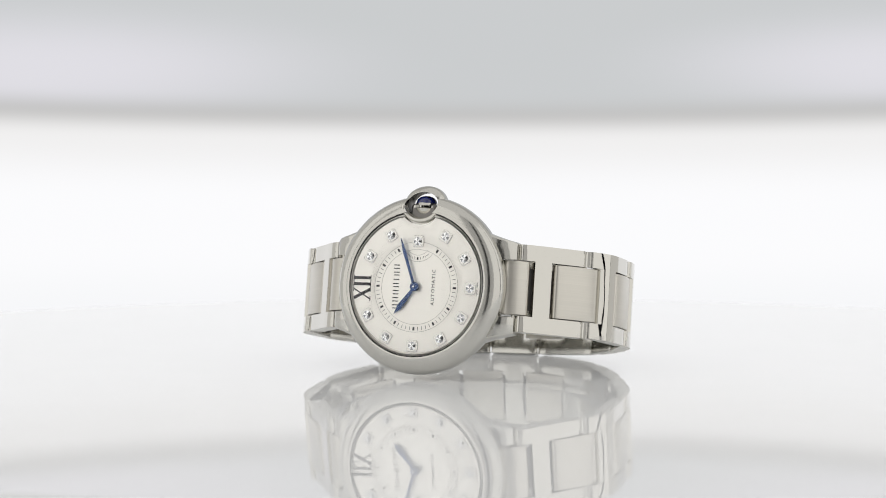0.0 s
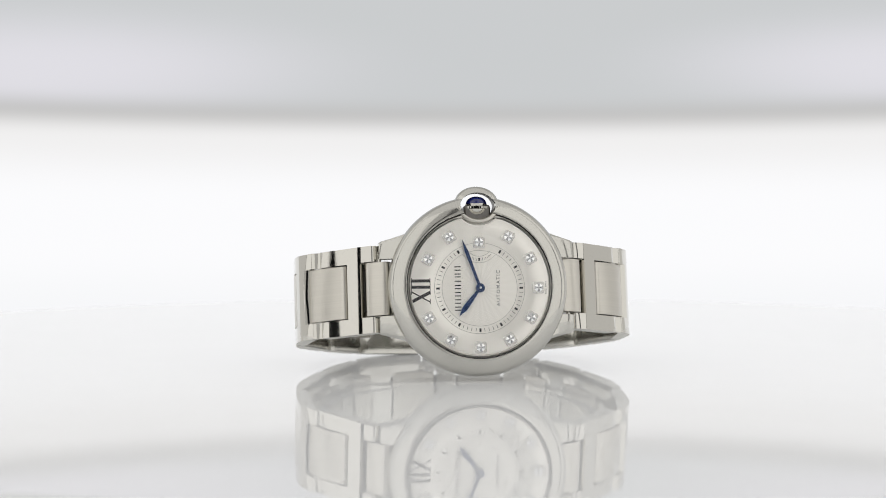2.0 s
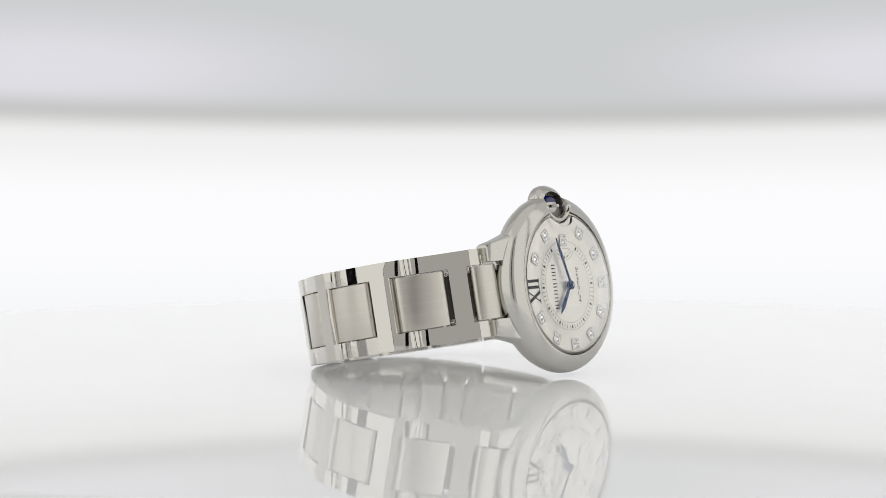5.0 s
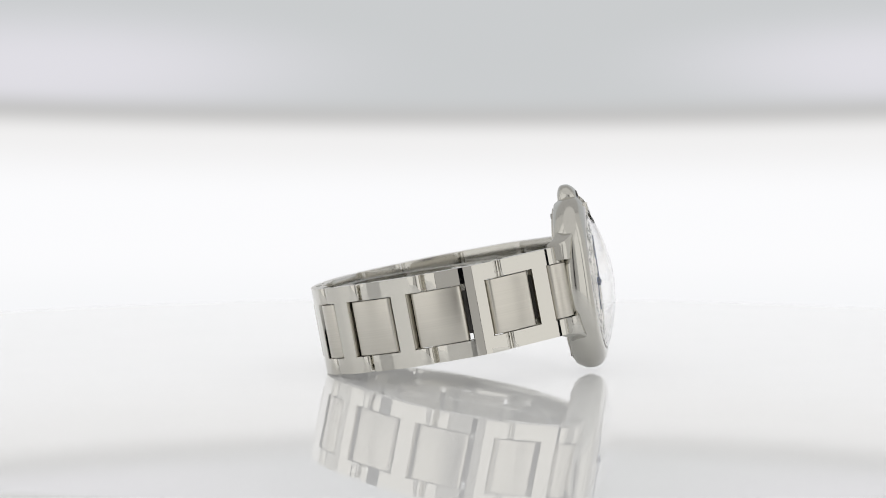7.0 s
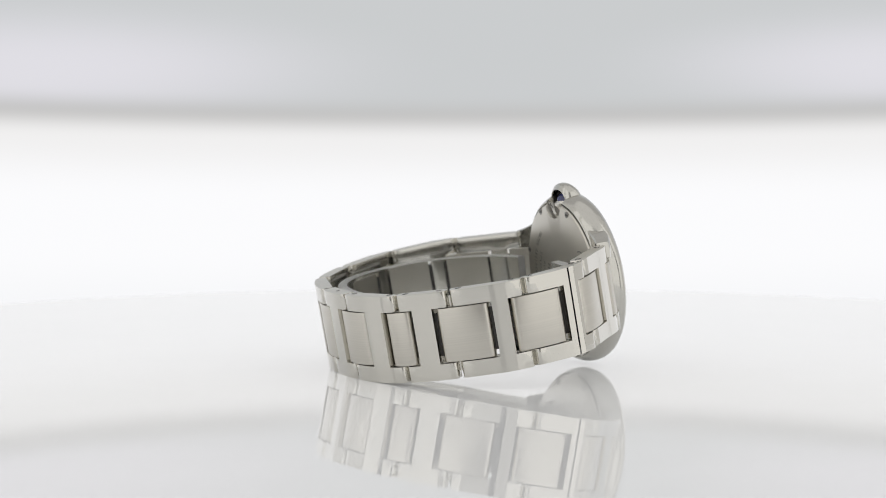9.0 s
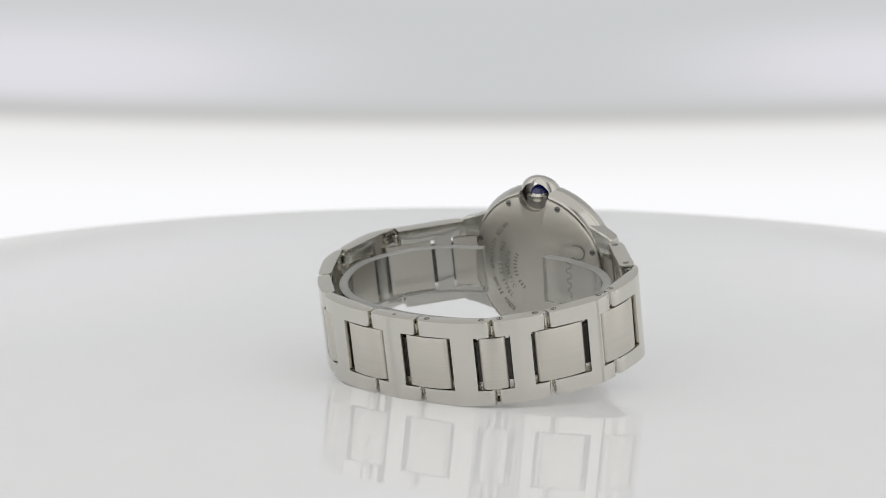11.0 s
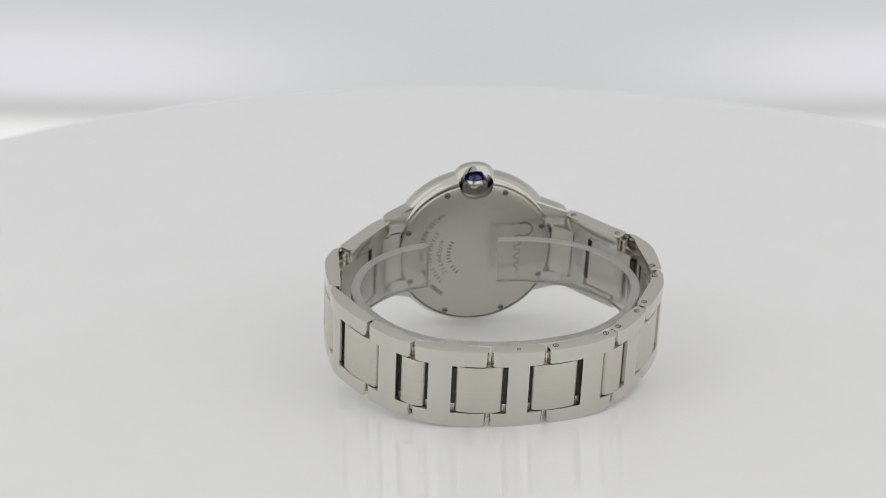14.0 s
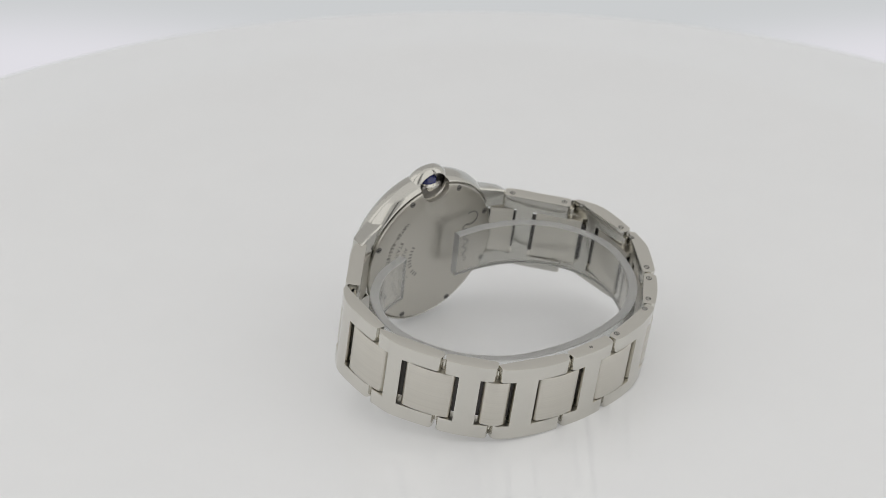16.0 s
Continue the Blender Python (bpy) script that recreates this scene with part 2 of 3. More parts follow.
def slab(s0, s1, z0, z1, inner, outer, r0, r1, end, step=0.8, flat=0.0, barrel=0.0):
    """A piece swept along the bracelet; r0, r1 round its two outer z edges, end rounds its ends."""
    n = max(4, int((s1 - s0) / step))
    ss = [s0 + end * (1 - math.cos(radians(a))) for a in (0, 22.5, 45, 67.5)] + list(np.linspace(s0 + end, s1 - end, n))
    ss += [s1 - end * (1 - math.cos(radians(a))) for a in (67.5, 45, 22.5, 0)]
    mid, rings = (s0 + s1) / 2, []
    for s in ss:
        e = min(s - s0, s1 - s)
        drop = end * (1 - math.sqrt(max(0, 1 - (1 - min(1, e / end)) ** 2)))
        drop += barrel * (2 * (s - mid) / (s1 - s0)) ** 2
        p, nrm, t = on_curve(s)
        if flat:
            pm, nm, tm = on_curve(mid)
            lin = pm + tm * (s - mid)
            p = p.lerp(lin, flat)
            nrm = nrm.lerp(nm, flat).normalized()
        sec = [(inner, z0), (inner, z1)]
        for z, r, sg in ((z1, r1, 1), (z0, r0, -1)):
            arc = [(outer - drop - r + r * math.sin(radians(a)), z - sg * r + sg * r * math.cos(radians(a))) for a in (0, 30, 60, 90)]
            sec += arc if sg > 0 else arc[::-1]
        rings.append([(p.x + nrm.x * d, p.y + nrm.y * d, z) for d, z in sec])
    return loft(rings)


def h_link(s0, s1, c0, c1, zi, zo, inner=-2.9, outer=0.12, flat=0.15, end=0.75):
    """One H-shaped link: two side bars and the bridge between them in a single skin, flat inside and bulging outside."""
    mid = (s0 + s1) / 2
    pm, nm, tm = on_curve(mid)

    def ends(a, b):
        return [a + end * (1 - math.cos(radians(q))) for q in (0, 20, 40, 60, 80)] + [b - end * (1 - math.cos(radians(q))) for q in (80, 60, 40, 20, 0)]
    ss = ends(s0, s1) + list(np.linspace(s0 + end, s1 - end, 9)[1:-1]) + list(np.linspace(c0, c1, 4))
    ss = sorted(set(round(v, 3) for v in ss))
    ss = [v for k, v in enumerate(ss) if k == 0 or v - ss[k - 1] > 0.02 or abs(v - c0) < 0.002 or abs(v - c1) < 0.002]
    zs = [-zo, -(zi + zo) / 2, -zi, 0.0, zi, (zi + zo) / 2, zo]
    lo, hi = c0 - 0.003, c1 + 0.003
    verts = []
    for s in ss:
        e = min(s - s0, s1 - s)
        drop = end * 1.1 * (1 - math.sqrt(max(0, 1 - (1 - min(1, e / end)) ** 2)))
        p, nrm, t = on_curve(s)
        line = pm + tm * (s - mid)
        p = p.lerp(line, flat) + nm * (outer - drop)
        q = line + nm * min(inner + 0.7 * drop, (p - pm).dot(nm) - 1.25)
        for d in (p, q):
            verts += [(d.x, d.y, z) for z in zs]
    n, m = len(zs), 2 * len(zs)

    def solid(i, j):
        return 0 <= i < len(ss) - 1 and 0 <= j < n - 1 and (j not in (2, 3) or (ss[i] > lo and ss[i + 1] < hi))
    faces = []
    for i in range(len(ss) - 1):
        for j in range(n - 1):
            if not solid(i, j):
                continue
            a, b = i * m + j, (i + 1) * m + j
            faces += [[a, b, b + 1, a + 1], [a + n, a + n + 1, b + n + 1, b + n]]
            for ok, u, v in ((solid(i - 1, j), a, a + 1), (solid(i + 1, j), b, b + 1), (solid(i, j - 1), a, b), (solid(i, j + 1), a + 1, b + 1)):
                if not ok:
                    faces.append([u, v, v + n, u + n])
    used = sorted({k for f in faces for k in f})
    index = {k: i for i, k in enumerate(used)}
    me = mesh_of("bracelet_link", [verts[k] for k in used], [[index[k] for k in f] for f in faces])
    bm = bmesh.new()
    bm.from_mesh(me)
    sharp = [e for e in bm.edges if len(e.link_faces) == 2 and e.calc_face_angle() > radians(40)]
    bmesh.ops.bevel(bm, geom=sharp, offset=0.00016, segments=2, profile=0.6, affect="EDGES", clamp_overlap=True)
    bm.to_mesh(me)
    bm.free()
    me.polygons.foreach_set("use_smooth", [True] * len(me.polygons))
    me.set_sharp_from_angle(angle=radians(24))
    # the outer skin takes the true normals of its curve, so that reflections run straight
    along, height = [], []
    for s in np.linspace(s0 + end, s1 - end, 40):
        p = on_curve(s)[0].lerp(pm + tm * (s - mid), flat) - pm
        along.append(p.dot(tm))
        height.append(p.dot(nm))
    bend = np.polynomial.Polynomial.fit(along, height, 4).deriv()
    normals = [Vector(n.vector) for n in me.corner_normals]
    for f in me.polygons:
        if f.normal.x * nm.x + f.normal.y * nm.y < 0.93:
            continue
        for k in f.loop_indices:
            v = me.vertices[me.loops[k].vertex_index].co * 1000
            q = (v.x - pm.x) * tm.x + (v.y - pm.y) * tm.y
            if along[0] <= q <= along[-1]:
                n = (nm - tm * float(bend(q))).normalized()
                normals[k] = Vector((n.x, n.y, 0))
    me.normals_split_custom_set(normals)
    return me


def disc_piece(r, y0, y1, cx=0, cz=0, n=24, e=0.1):
    v, f = lathe([(0.0005, y0), (r - e, y0), (r, y0 + e), (r, y1), (0.0005, y1)], n)
    return [(x + cx, y, z + cz) for x, y, z in v], f


def cut(ob_mesh, cutter_mesh, how):
    """ob_mesh joined with or cut by cutter_mesh, as a new mesh."""
    a, b = bpy.data.objects.new("a", ob_mesh), bpy.data.objects.new("b", cutter_mesh)
    scene.collection.objects.link(a)
    scene.collection.objects.link(b)
    mod = a.modifiers.new("cut", "BOOLEAN")
    mod.operation, mod.object, mod.solver = how, b, "EXACT"
    bpy.context.view_layer.update()
    out = bpy.data.meshes.new_from_object(a.evaluated_get(bpy.context.evaluated_depsgraph_get()))
    bpy.data.objects.remove(a)
    bpy.data.objects.remove(b)
    out.polygons.foreach_set("use_smooth", [True] * len(out.polygons))
    out.set_sharp_from_angle(angle=radians(32))
    return out


GUARD_Z = 16.7


def guard_tube(prof, wide, high, n=72):
    """A lathe about the crown guard's axis, oval in section."""
    v, f = lathe(prof, n)
    return mesh_of("tube", [(x * wide, y, z * high + GUARD_Z) for x, y, z in v], f)


def case_mesh():
    prof = [(14.75, 1.8), (14.75, 0.75), (14.8, 0.55), (14.92, 0.44), (15.12, 0.43), (15.5, 0.54), (16.1, 0.76), (16.7, 1.04), (17.25, 1.4), (17.65, 1.8), (17.95, 2.25), (18.15, 2.8),
            (18.27, 3.4), (18.3, 4.0), (18.24, 4.65), (18.0, 5.4), (17.6, 6.15), (17.2, 6.8), (16.98, 6.98), (16.85, 7.0), (16.75, 6.9), (16.68, 6.4), (0.02, 6.4), (0.02, 1.8)]
    body = mesh_of("case", *lathe(prof, 144, True))
    body.materials.append(case_steel)
    body.materials.append(bore_shade)
    swell = []
    for k in range(33):
        q = -1 + k / 16
        swell.append((max(0.0005, (1 - abs(q) ** 3.0) ** (1 / 3.0)), 1.65 * q))
    guard = guard_tube(swell, 4.5, 3.72)
    # it widens downwards until it is as thick as the case
    for v in guard.vertices:
        d = max(0, 20.42 - v.co.z * 1000)
        v.co.y = 0.004 + 0.0006 * math.exp(-d / 1.6) + v.co.y * (1 + 0.6 * (1 - math.exp(-0.42 * d)) + 0.5 * max(0, (d - 3) / 4.4))
    both = cut(body, guard, "UNION")
    hole = guard_tube([(0.0005, -6), (1.07, -6), (1.07, 1.3), (1.0, 2.2), (0.99, 4.0), (1.0, 5.2), (1.04, 5.9), (1.11, 6.4), (1.11, 10), (0.0005, 10)], 3.4, 2.65)
    hole.transform(Matrix.Translation((0, 0, -0.00035)))
    # the bore's wall is coloured darker, for the shade inside it
    for f in hole.polygons:
        f.material_index = 1 if 0.0021 < f.center.y < 0.0054 else 0
    pierced = cut(both, hole, "DIFFERENCE")
    pocket = mesh_of("pocket", *box(-2.7, 2.7, 2.3, 6.0, 12.2, 16.5, 0.6))
    # the pocket under the crown gets the same shade colour
    for f in pocket.polygons:
        f.material_index = 1
    return cut(pierced, pocket, "DIFFERENCE")


def crystal_mesh():
    """A low dome that stops short of the crown guard."""
    rows, n = 14, 120
    front, back = [], []
    for k in range(n):
        a = 2 * math.pi * k / n
        lim = 14.7
        # the guard bites a round notch out of the rim
        dx, dz = math.cos(a), math.sin(a)
        half = GUARD_Z * dz
        disc = half * half - GUARD_Z**2 + 4.75**2
        if dz > 0 and disc > 0:
            lim = min(lim, half - math.sqrt(disc))
        for j in range(rows):
            r = lim * j / (rows - 1)
            y = -3.0 + 3.5 * (r / 14.7) ** 2
            front.append((r * dx, y, r * dz))
            back.append((r * dx, y + 0.55, r * dz))
    verts = front + back
    m, faces = len(front), []
    for k in range(n):
        k2 = (k + 1) % n
        for j in range(rows - 1):
            q = [k * rows + j, k * rows + j + 1, k2 * rows + j + 1, k2 * rows + j]
            faces += [q, [i + m for i in q][::-1]]
        faces.append([k * rows + rows - 1, k2 * rows + rows - 1, m + k2 * rows + rows - 1, m + k * rows + rows - 1])
    return mesh_of("crystal", verts, faces)


def notch_trim():
    """The polished step of the bezel that dips round the crown guard, seen through the glass."""
    rings = []
    for a in np.linspace(186, 354, 40):
        c, s = math.cos(radians(a)), math.sin(radians(a))
        rings.append([(4.5 * r * c, y, GUARD_Z - 0.35 + 3.8 * r * s) for r, y in ((0.76, 2.2), (0.77, 1.1), (0.81, 0.72), (0.87, 0.6), (0.94, 0.66), (0.99, 0.9), (1.0, 1.8))])
    return mesh_of("notch", *loft(rings))


def notched(me, wide, high):
    """me with the crown guard's oval cut out of it."""
    oval = guard_tube([(0.0005, -3), (1, -3), (1, 9), (0.0005, 9)], wide, high)
    oval.transform(Matrix.Translation((0, 0, -0.00035)))
    return cut(me, oval, "DIFFERENCE")


def lug_mesh(side, up):
    rings = []
    for x, y0, y1, z0, z1 in ((12.5, 2.4, 6.4, 5.8, 11.6), (15.0, 3.0, 6.9, 5.8, 10.7), (17.6, 3.8, 7.4, 5.8, 9.9), (19.2, 4.6, 8.0, 5.8, 9.5), (19.9, 5.3, 8.1, 5.9, 9.2)):
        pts = [(z0, y0), (z1 - 0.5, y0), (z1 - 0.1, y0 + 0.3), (z1, y0 + 0.8), (z1, y1 - 0.3), (z1 - 0.3, y1), (z0, y1)]
        rings.append([(side * x, y, up * z) for z, y in pts])
    return mesh_of("lug", *loft(rings))


def text_mesh(word, size, m, depth=0.03, spread=1.0):
    """Raised lettering from Blender's own font, in millimetres; m lays it on its surface."""
    cu = bpy.data.curves.new("text", "FONT")
    cu.body, cu.size, cu.extrude, cu.align_x, cu.align_y = word, size, depth, "CENTER", "CENTER"
    cu.resolution_u, cu.space_character = 3, spread
    ob = bpy.data.objects.new("text", cu)
    scene.collection.objects.link(ob)
    bpy.context.view_layer.update()
    me = bpy.data.meshes.new_from_object(ob.evaluated_get(bpy.context.evaluated_depsgraph_get()))
    bpy.data.objects.remove(ob)
    me.transform(Matrix.Scale(0.001, 4) @ m)
    return me


def letters_on_arc(parent, word, cx, cz, r, a0, a1, size, y, mat, inward=1):
    """Letters set one by one along an arc of the case back, joined into one inscription."""
    bm = bmesh.new()
    for k, ch in enumerate(word):
        if ch == " ":
            continue
        a = radians(a0 + (a1 - a0) * k / max(1, len(word) - 1))
        x, z = cx + r * math.cos(a), cz + r * math.sin(a)
        up = Vector((math.cos(a), 0, math.sin(a))) * -inward
        out = Vector((0, 1, 0))
        along = up.cross(out)
        m = Matrix((along, up, out)).transposed().to_4x4()
        m.translation = Vector((x, y, z))
        me = text_mesh(ch, size, m, 0.02)
        bm.from_mesh(me)
        bpy.data.meshes.remove(me)
    me = bpy.data.meshes.new("inscription")
    bm.to_mesh(me)
    bm.free()
    return part("inscription", me, mat, parent, "engraved lettering")


def dial_material():
    """Silvered dial with a pressed sunburst round the centre."""
    m = dial_white
    nodes, link = m.node_tree.nodes, m.node_tree.links.new
    b = nodes["Principled BSDF"]
    coord, split = nodes.new("ShaderNodeTexCoord"), nodes.new("ShaderNodeSeparateXYZ")
    link(coord.outputs["Object"], split.inputs[0])
    ang = nodes.new("ShaderNodeMath")
    ang.operation = "ARCTAN2"
    link(split.outputs["Z"], ang.inputs[0])
    link(split.outputs["X"], ang.inputs[1])
    mul = nodes.new("ShaderNodeMath")
    mul.operation = "MULTIPLY"
    mul.inputs[1].default_value = 28.0
    link(ang.outputs[0], mul.inputs[0])
    sine = nodes.new("ShaderNodeMath")
    sine.operation = "SINE"
    link(mul.outputs[0], sine.inputs[0])
    length = nodes.new("ShaderNodeVectorMath")
    length.operation = "LENGTH"
    link(coord.outputs["Object"], length.inputs[0])
    fade = nodes.new("ShaderNodeMapRange")
    fade.inputs["From Min"].default_value, fade.inputs["From Max"].default_value = 0.0077, 0.0074
    link(length.outputs["Value"], fade.inputs["Value"])
    prod = nodes.new("ShaderNodeMath")
    prod.operation = "MULTIPLY"
    link(sine.outputs[0], prod.inputs[0])
    link(fade.outputs[0], prod.inputs[1])
    bp = nodes.new("ShaderNodeBump")
    bp.inputs["Strength"].default_value, bp.inputs["Distance"].default_value = 0.07, 0.0001
    link(prod.outputs[0], bp.inputs["Height"])
    link(bp.outputs[0], b.inputs["Normal"])


def clock(deg, r):
    """x, z at r from the hub, deg clockwise from twelve as the dial is read."""
    a = radians(deg)
    return -r * math.cos(a), r * math.sin(a)


def build_dial(watch):
    dial_material()
    y = 1.0
    d = part("dial", notched(mesh_of("dial", *lathe([(0.0005, y), (7.4, y), (9.4, y), (9.5, y - 0.06), (12.9, y - 0.06), (13.0, y - 0.02), (14.8, y - 0.1), (14.8, y + 0.4), (0.0005, y + 0.4)], 128)), 4.3, 3.6),
             dial_white, watch, "silvered white dial with a sunburst centre")
    setting = mesh_of("setting", *box(-1.18, 1.18, y - 0.32, y, -1.18, 1.18, 0.42))
    gem = bpy.data.meshes.new("gem")
    gv = [(0, y - 0.56, 0)]
    for r, h in ((0.38, -0.55), (0.98, -0.28)):
        gv += [(r * math.cos((k + 0.5) * math.pi / 4), y + h, r * math.sin((k + 0.5) * math.pi / 4)) for k in range(8)]
    gf = [[0, 1 + (k + 1) % 8, 1 + k] for k in range(8)] + [[1 + k, 1 + (k + 1) % 8, 9 + (k + 1) % 8, 9 + k] for k in range(8)]
    gem.from_pydata([(a * 0.001, b * 0.001, c * 0.001) for a, b, c in gv], [], gf)
    setting.materials.append(silver)
    setting.materials.append(engraved)
    # sides coloured darker, for the shading round each setting's edge
    for f in setting.polygons:
        f.material_index = 1 if abs(f.normal.y) < 0.3 else 0
    # every other facet is painted dark, for the shade in the stone's depth
    gem.materials.append(diamond)
    gem.materials.append(diamond_shade)
    for k, f in enumerate(gem.polygons):
        f.material_index = k % 2
    claw = mesh_of("claw", *disc_piece(0.2, y - 0.46, y - 0.2, n=10, e=0.06))
    claw.materials.append(silver)
    for hour in range(1, 12):
        x, z = clock(hour * 30, 9.25 if hour == 3 else 11.95)
        turn = Matrix.Translation((x * 0.001, 0, z * 0.001)) @ Matrix.Rotation(radians(hour * 30), 4, "Y")
        s = part("hour_marker", setting, None, d, "square silver setting with a round diamond", at=turn)
        part("diamond", gem, None, s)
        for sx, sz in ((1, 1), (1, -1), (-1, 1), (-1, -1)):
            part("claw", claw, None, s, at=Matrix.Translation((sx * 0.00076, 0, sz * 0.00076)))
    # minute track: fine strokes, bent inwards round the marker at three
    strokes = []
    for k in range(60):
        deg = k * 6
        big = k % 5 == 0
        x, z = clock(deg, 8.45)
        near = abs((deg - 90 + 180) % 360 - 180)
        if near < 25:
            continue
        w, l = (0.2, 0.36) if big else (0.045, 0.36)
        m = Matrix.Translation((x, 0, z)) @ Matrix.Rotation(radians(deg), 4, "Y")
        strokes.append(moved(box(-l, l, y - 0.03, y + 0.02, -w, w, 0.01), m))
    for k in range(-4, 5):
        a = radians(k * 10.5)
        m = Matrix.Translation((3.4 * math.sin(a), 0, 9.2 - 3.4 * math.cos(a))) @ Matrix.Rotation(a, 4, "Y")
        w = 0.17 if k == 0 else 0.04
        strokes.append(moved(box(-w, w, y - 0.03, y + 0.02, -0.3, 0.3, 0.01), m))
    part("minute_track", mesh_of("minute_track", *joined(*strokes)), ink, d, "printed black minute strokes")
    for r in (7.62, 9.15):
        part("track_ring", mesh_of("track_ring", *lathe([(r - 0.05, y), (r - 0.03, y - 0.03), (r + 0.03, y - 0.03), (r + 0.05, y)], 128)), pale_line, d, "fine engraved circle")
    for r in (2.75, 4.05):
        rings = []
        for a in np.linspace(-52, 52, 40):
            c, q = math.cos(radians(a)), math.sin(radians(a))
            rings.append([(w * q, h, 9.2 - w * c) for w, h in ((r - 0.05, y), (r - 0.03, y - 0.03), (r + 0.03, y - 0.03), (r + 0.05, y))])
        part("track_ring", mesh_of("track_arc", *loft(rings)), pale_line, d, "fine engraved arc")
    # numeral at twelve, its foot towards the hub
    w0 = []
    def bar(z0, x0, z1, x1, w):
        a, b = Vector((x0, 0, z0)), Vector((x1, 0, z1))
        t = b - a
        m = Matrix.Translation((a + b) / 2) @ Matrix.Rotation(math.atan2(-t.z, t.x), 4, "Y")
        w0.append(moved(box(-t.length / 2, t.length / 2, y - 0.1, y - 0.05, -w, w, 0.01), m))
    top, foot = -13.8, -10.05
    for zc in (0.3, 1.56):
        bar(zc, top, zc, foot, 0.3)
    bar(-2.65, top, -0.75, foot, 0.32)
    bar(-0.65, top, -2.7, foot, 0.12)
    for xe in (top, foot):
        bar(-0.25, xe, 2.1, xe, 0.07)
        bar(-3.15, xe, -2.1, xe, 0.07)
        bar(-1.25, xe, -0.3, xe, 0.07)
    part("numeral", mesh_of("numeral", *joined(*w0)), ink, d, "black Roman twelve")
    # lettering reads upwards, its head towards twelve
    lay = Matrix(((0, -1, 0), (0, 0, -1), (1, 0, 0))).to_4x4()
    def place(x, z, y0=y - 0.03):
        m = lay.copy()
        m.translation = Vector((x, y0, z))
        return m
    part("inscription", text_mesh("AUTOMATIC", 1.0, place(3.8, 0.0), spread=1.36), ink, d, "small black lettering")
    part("inscription", text_mesh("SWISS   MADE", 0.42, place(13.45, 0.0)), ink, d, "tiny black lettering")
    # the maker's mark as a row of plain bars
    strokes, z = [], -4.55
    for w in (0.95, 1.0, 1.0, 0.95, 0.5, 0.9, 1.0):
        for q in (z + 0.16, z + w - 0.16) if w > 0.6 else (z + w / 2,):
            strokes.append(box(-5.05, -3.8, y - 0.04, y + 0.02, q - 0.1, q + 0.1, 0.05))
        z += w + 0.46
    part("mark", mesh_of("mark", *joined(*strokes)), ink, d, "row of plain black bars")
    # hands
    def hand(name, deg, length, width, y0):
        out = [(0.26, -0.6), (0.28, 0.8), (width * 0.8, length * 0.4), (width, length * 0.72), (width * 0.85, length * 0.78), (0.02, length)]
        ring = [(w, q) for w, q in out] + [(-w, q) for w, q in out[::-1]]
        rings = [[(w, y0 + 0.12, q) for w, q in ring], [(w, y0, q) for w, q in ring], [(w * 0.8, y0 - 0.07, q * 0.985) for w, q in ring]]
        a = radians(deg)
        m = Matrix.Rotation(a - radians(90), 4, "Y")
        return part(name, mesh_of(name, *moved(loft(rings), m), sharp=15), blued, d, "blued steel sword hand")
    hand("hour_hand", -52.8, 7.05, 0.55, 0.3)
    hand("minute_hand", 70.1, 10.45, 0.36, 0.0)
    part("hand_hub", mesh_of("hub", *lathe([(0.0005, -0.35), (0.3, -0.35), (0.34, -0.2), (0.8, -0.2), (0.92, -0.05), (0.92, 0.5), (0.0005, 0.5)], 32)), blued, d, "round blued hub")
    part("hub_pin", mesh_of("pin", *disc_piece(0.22, -0.5, -0.2, n=14, e=0.06)), silver, d, "bright steel pin")


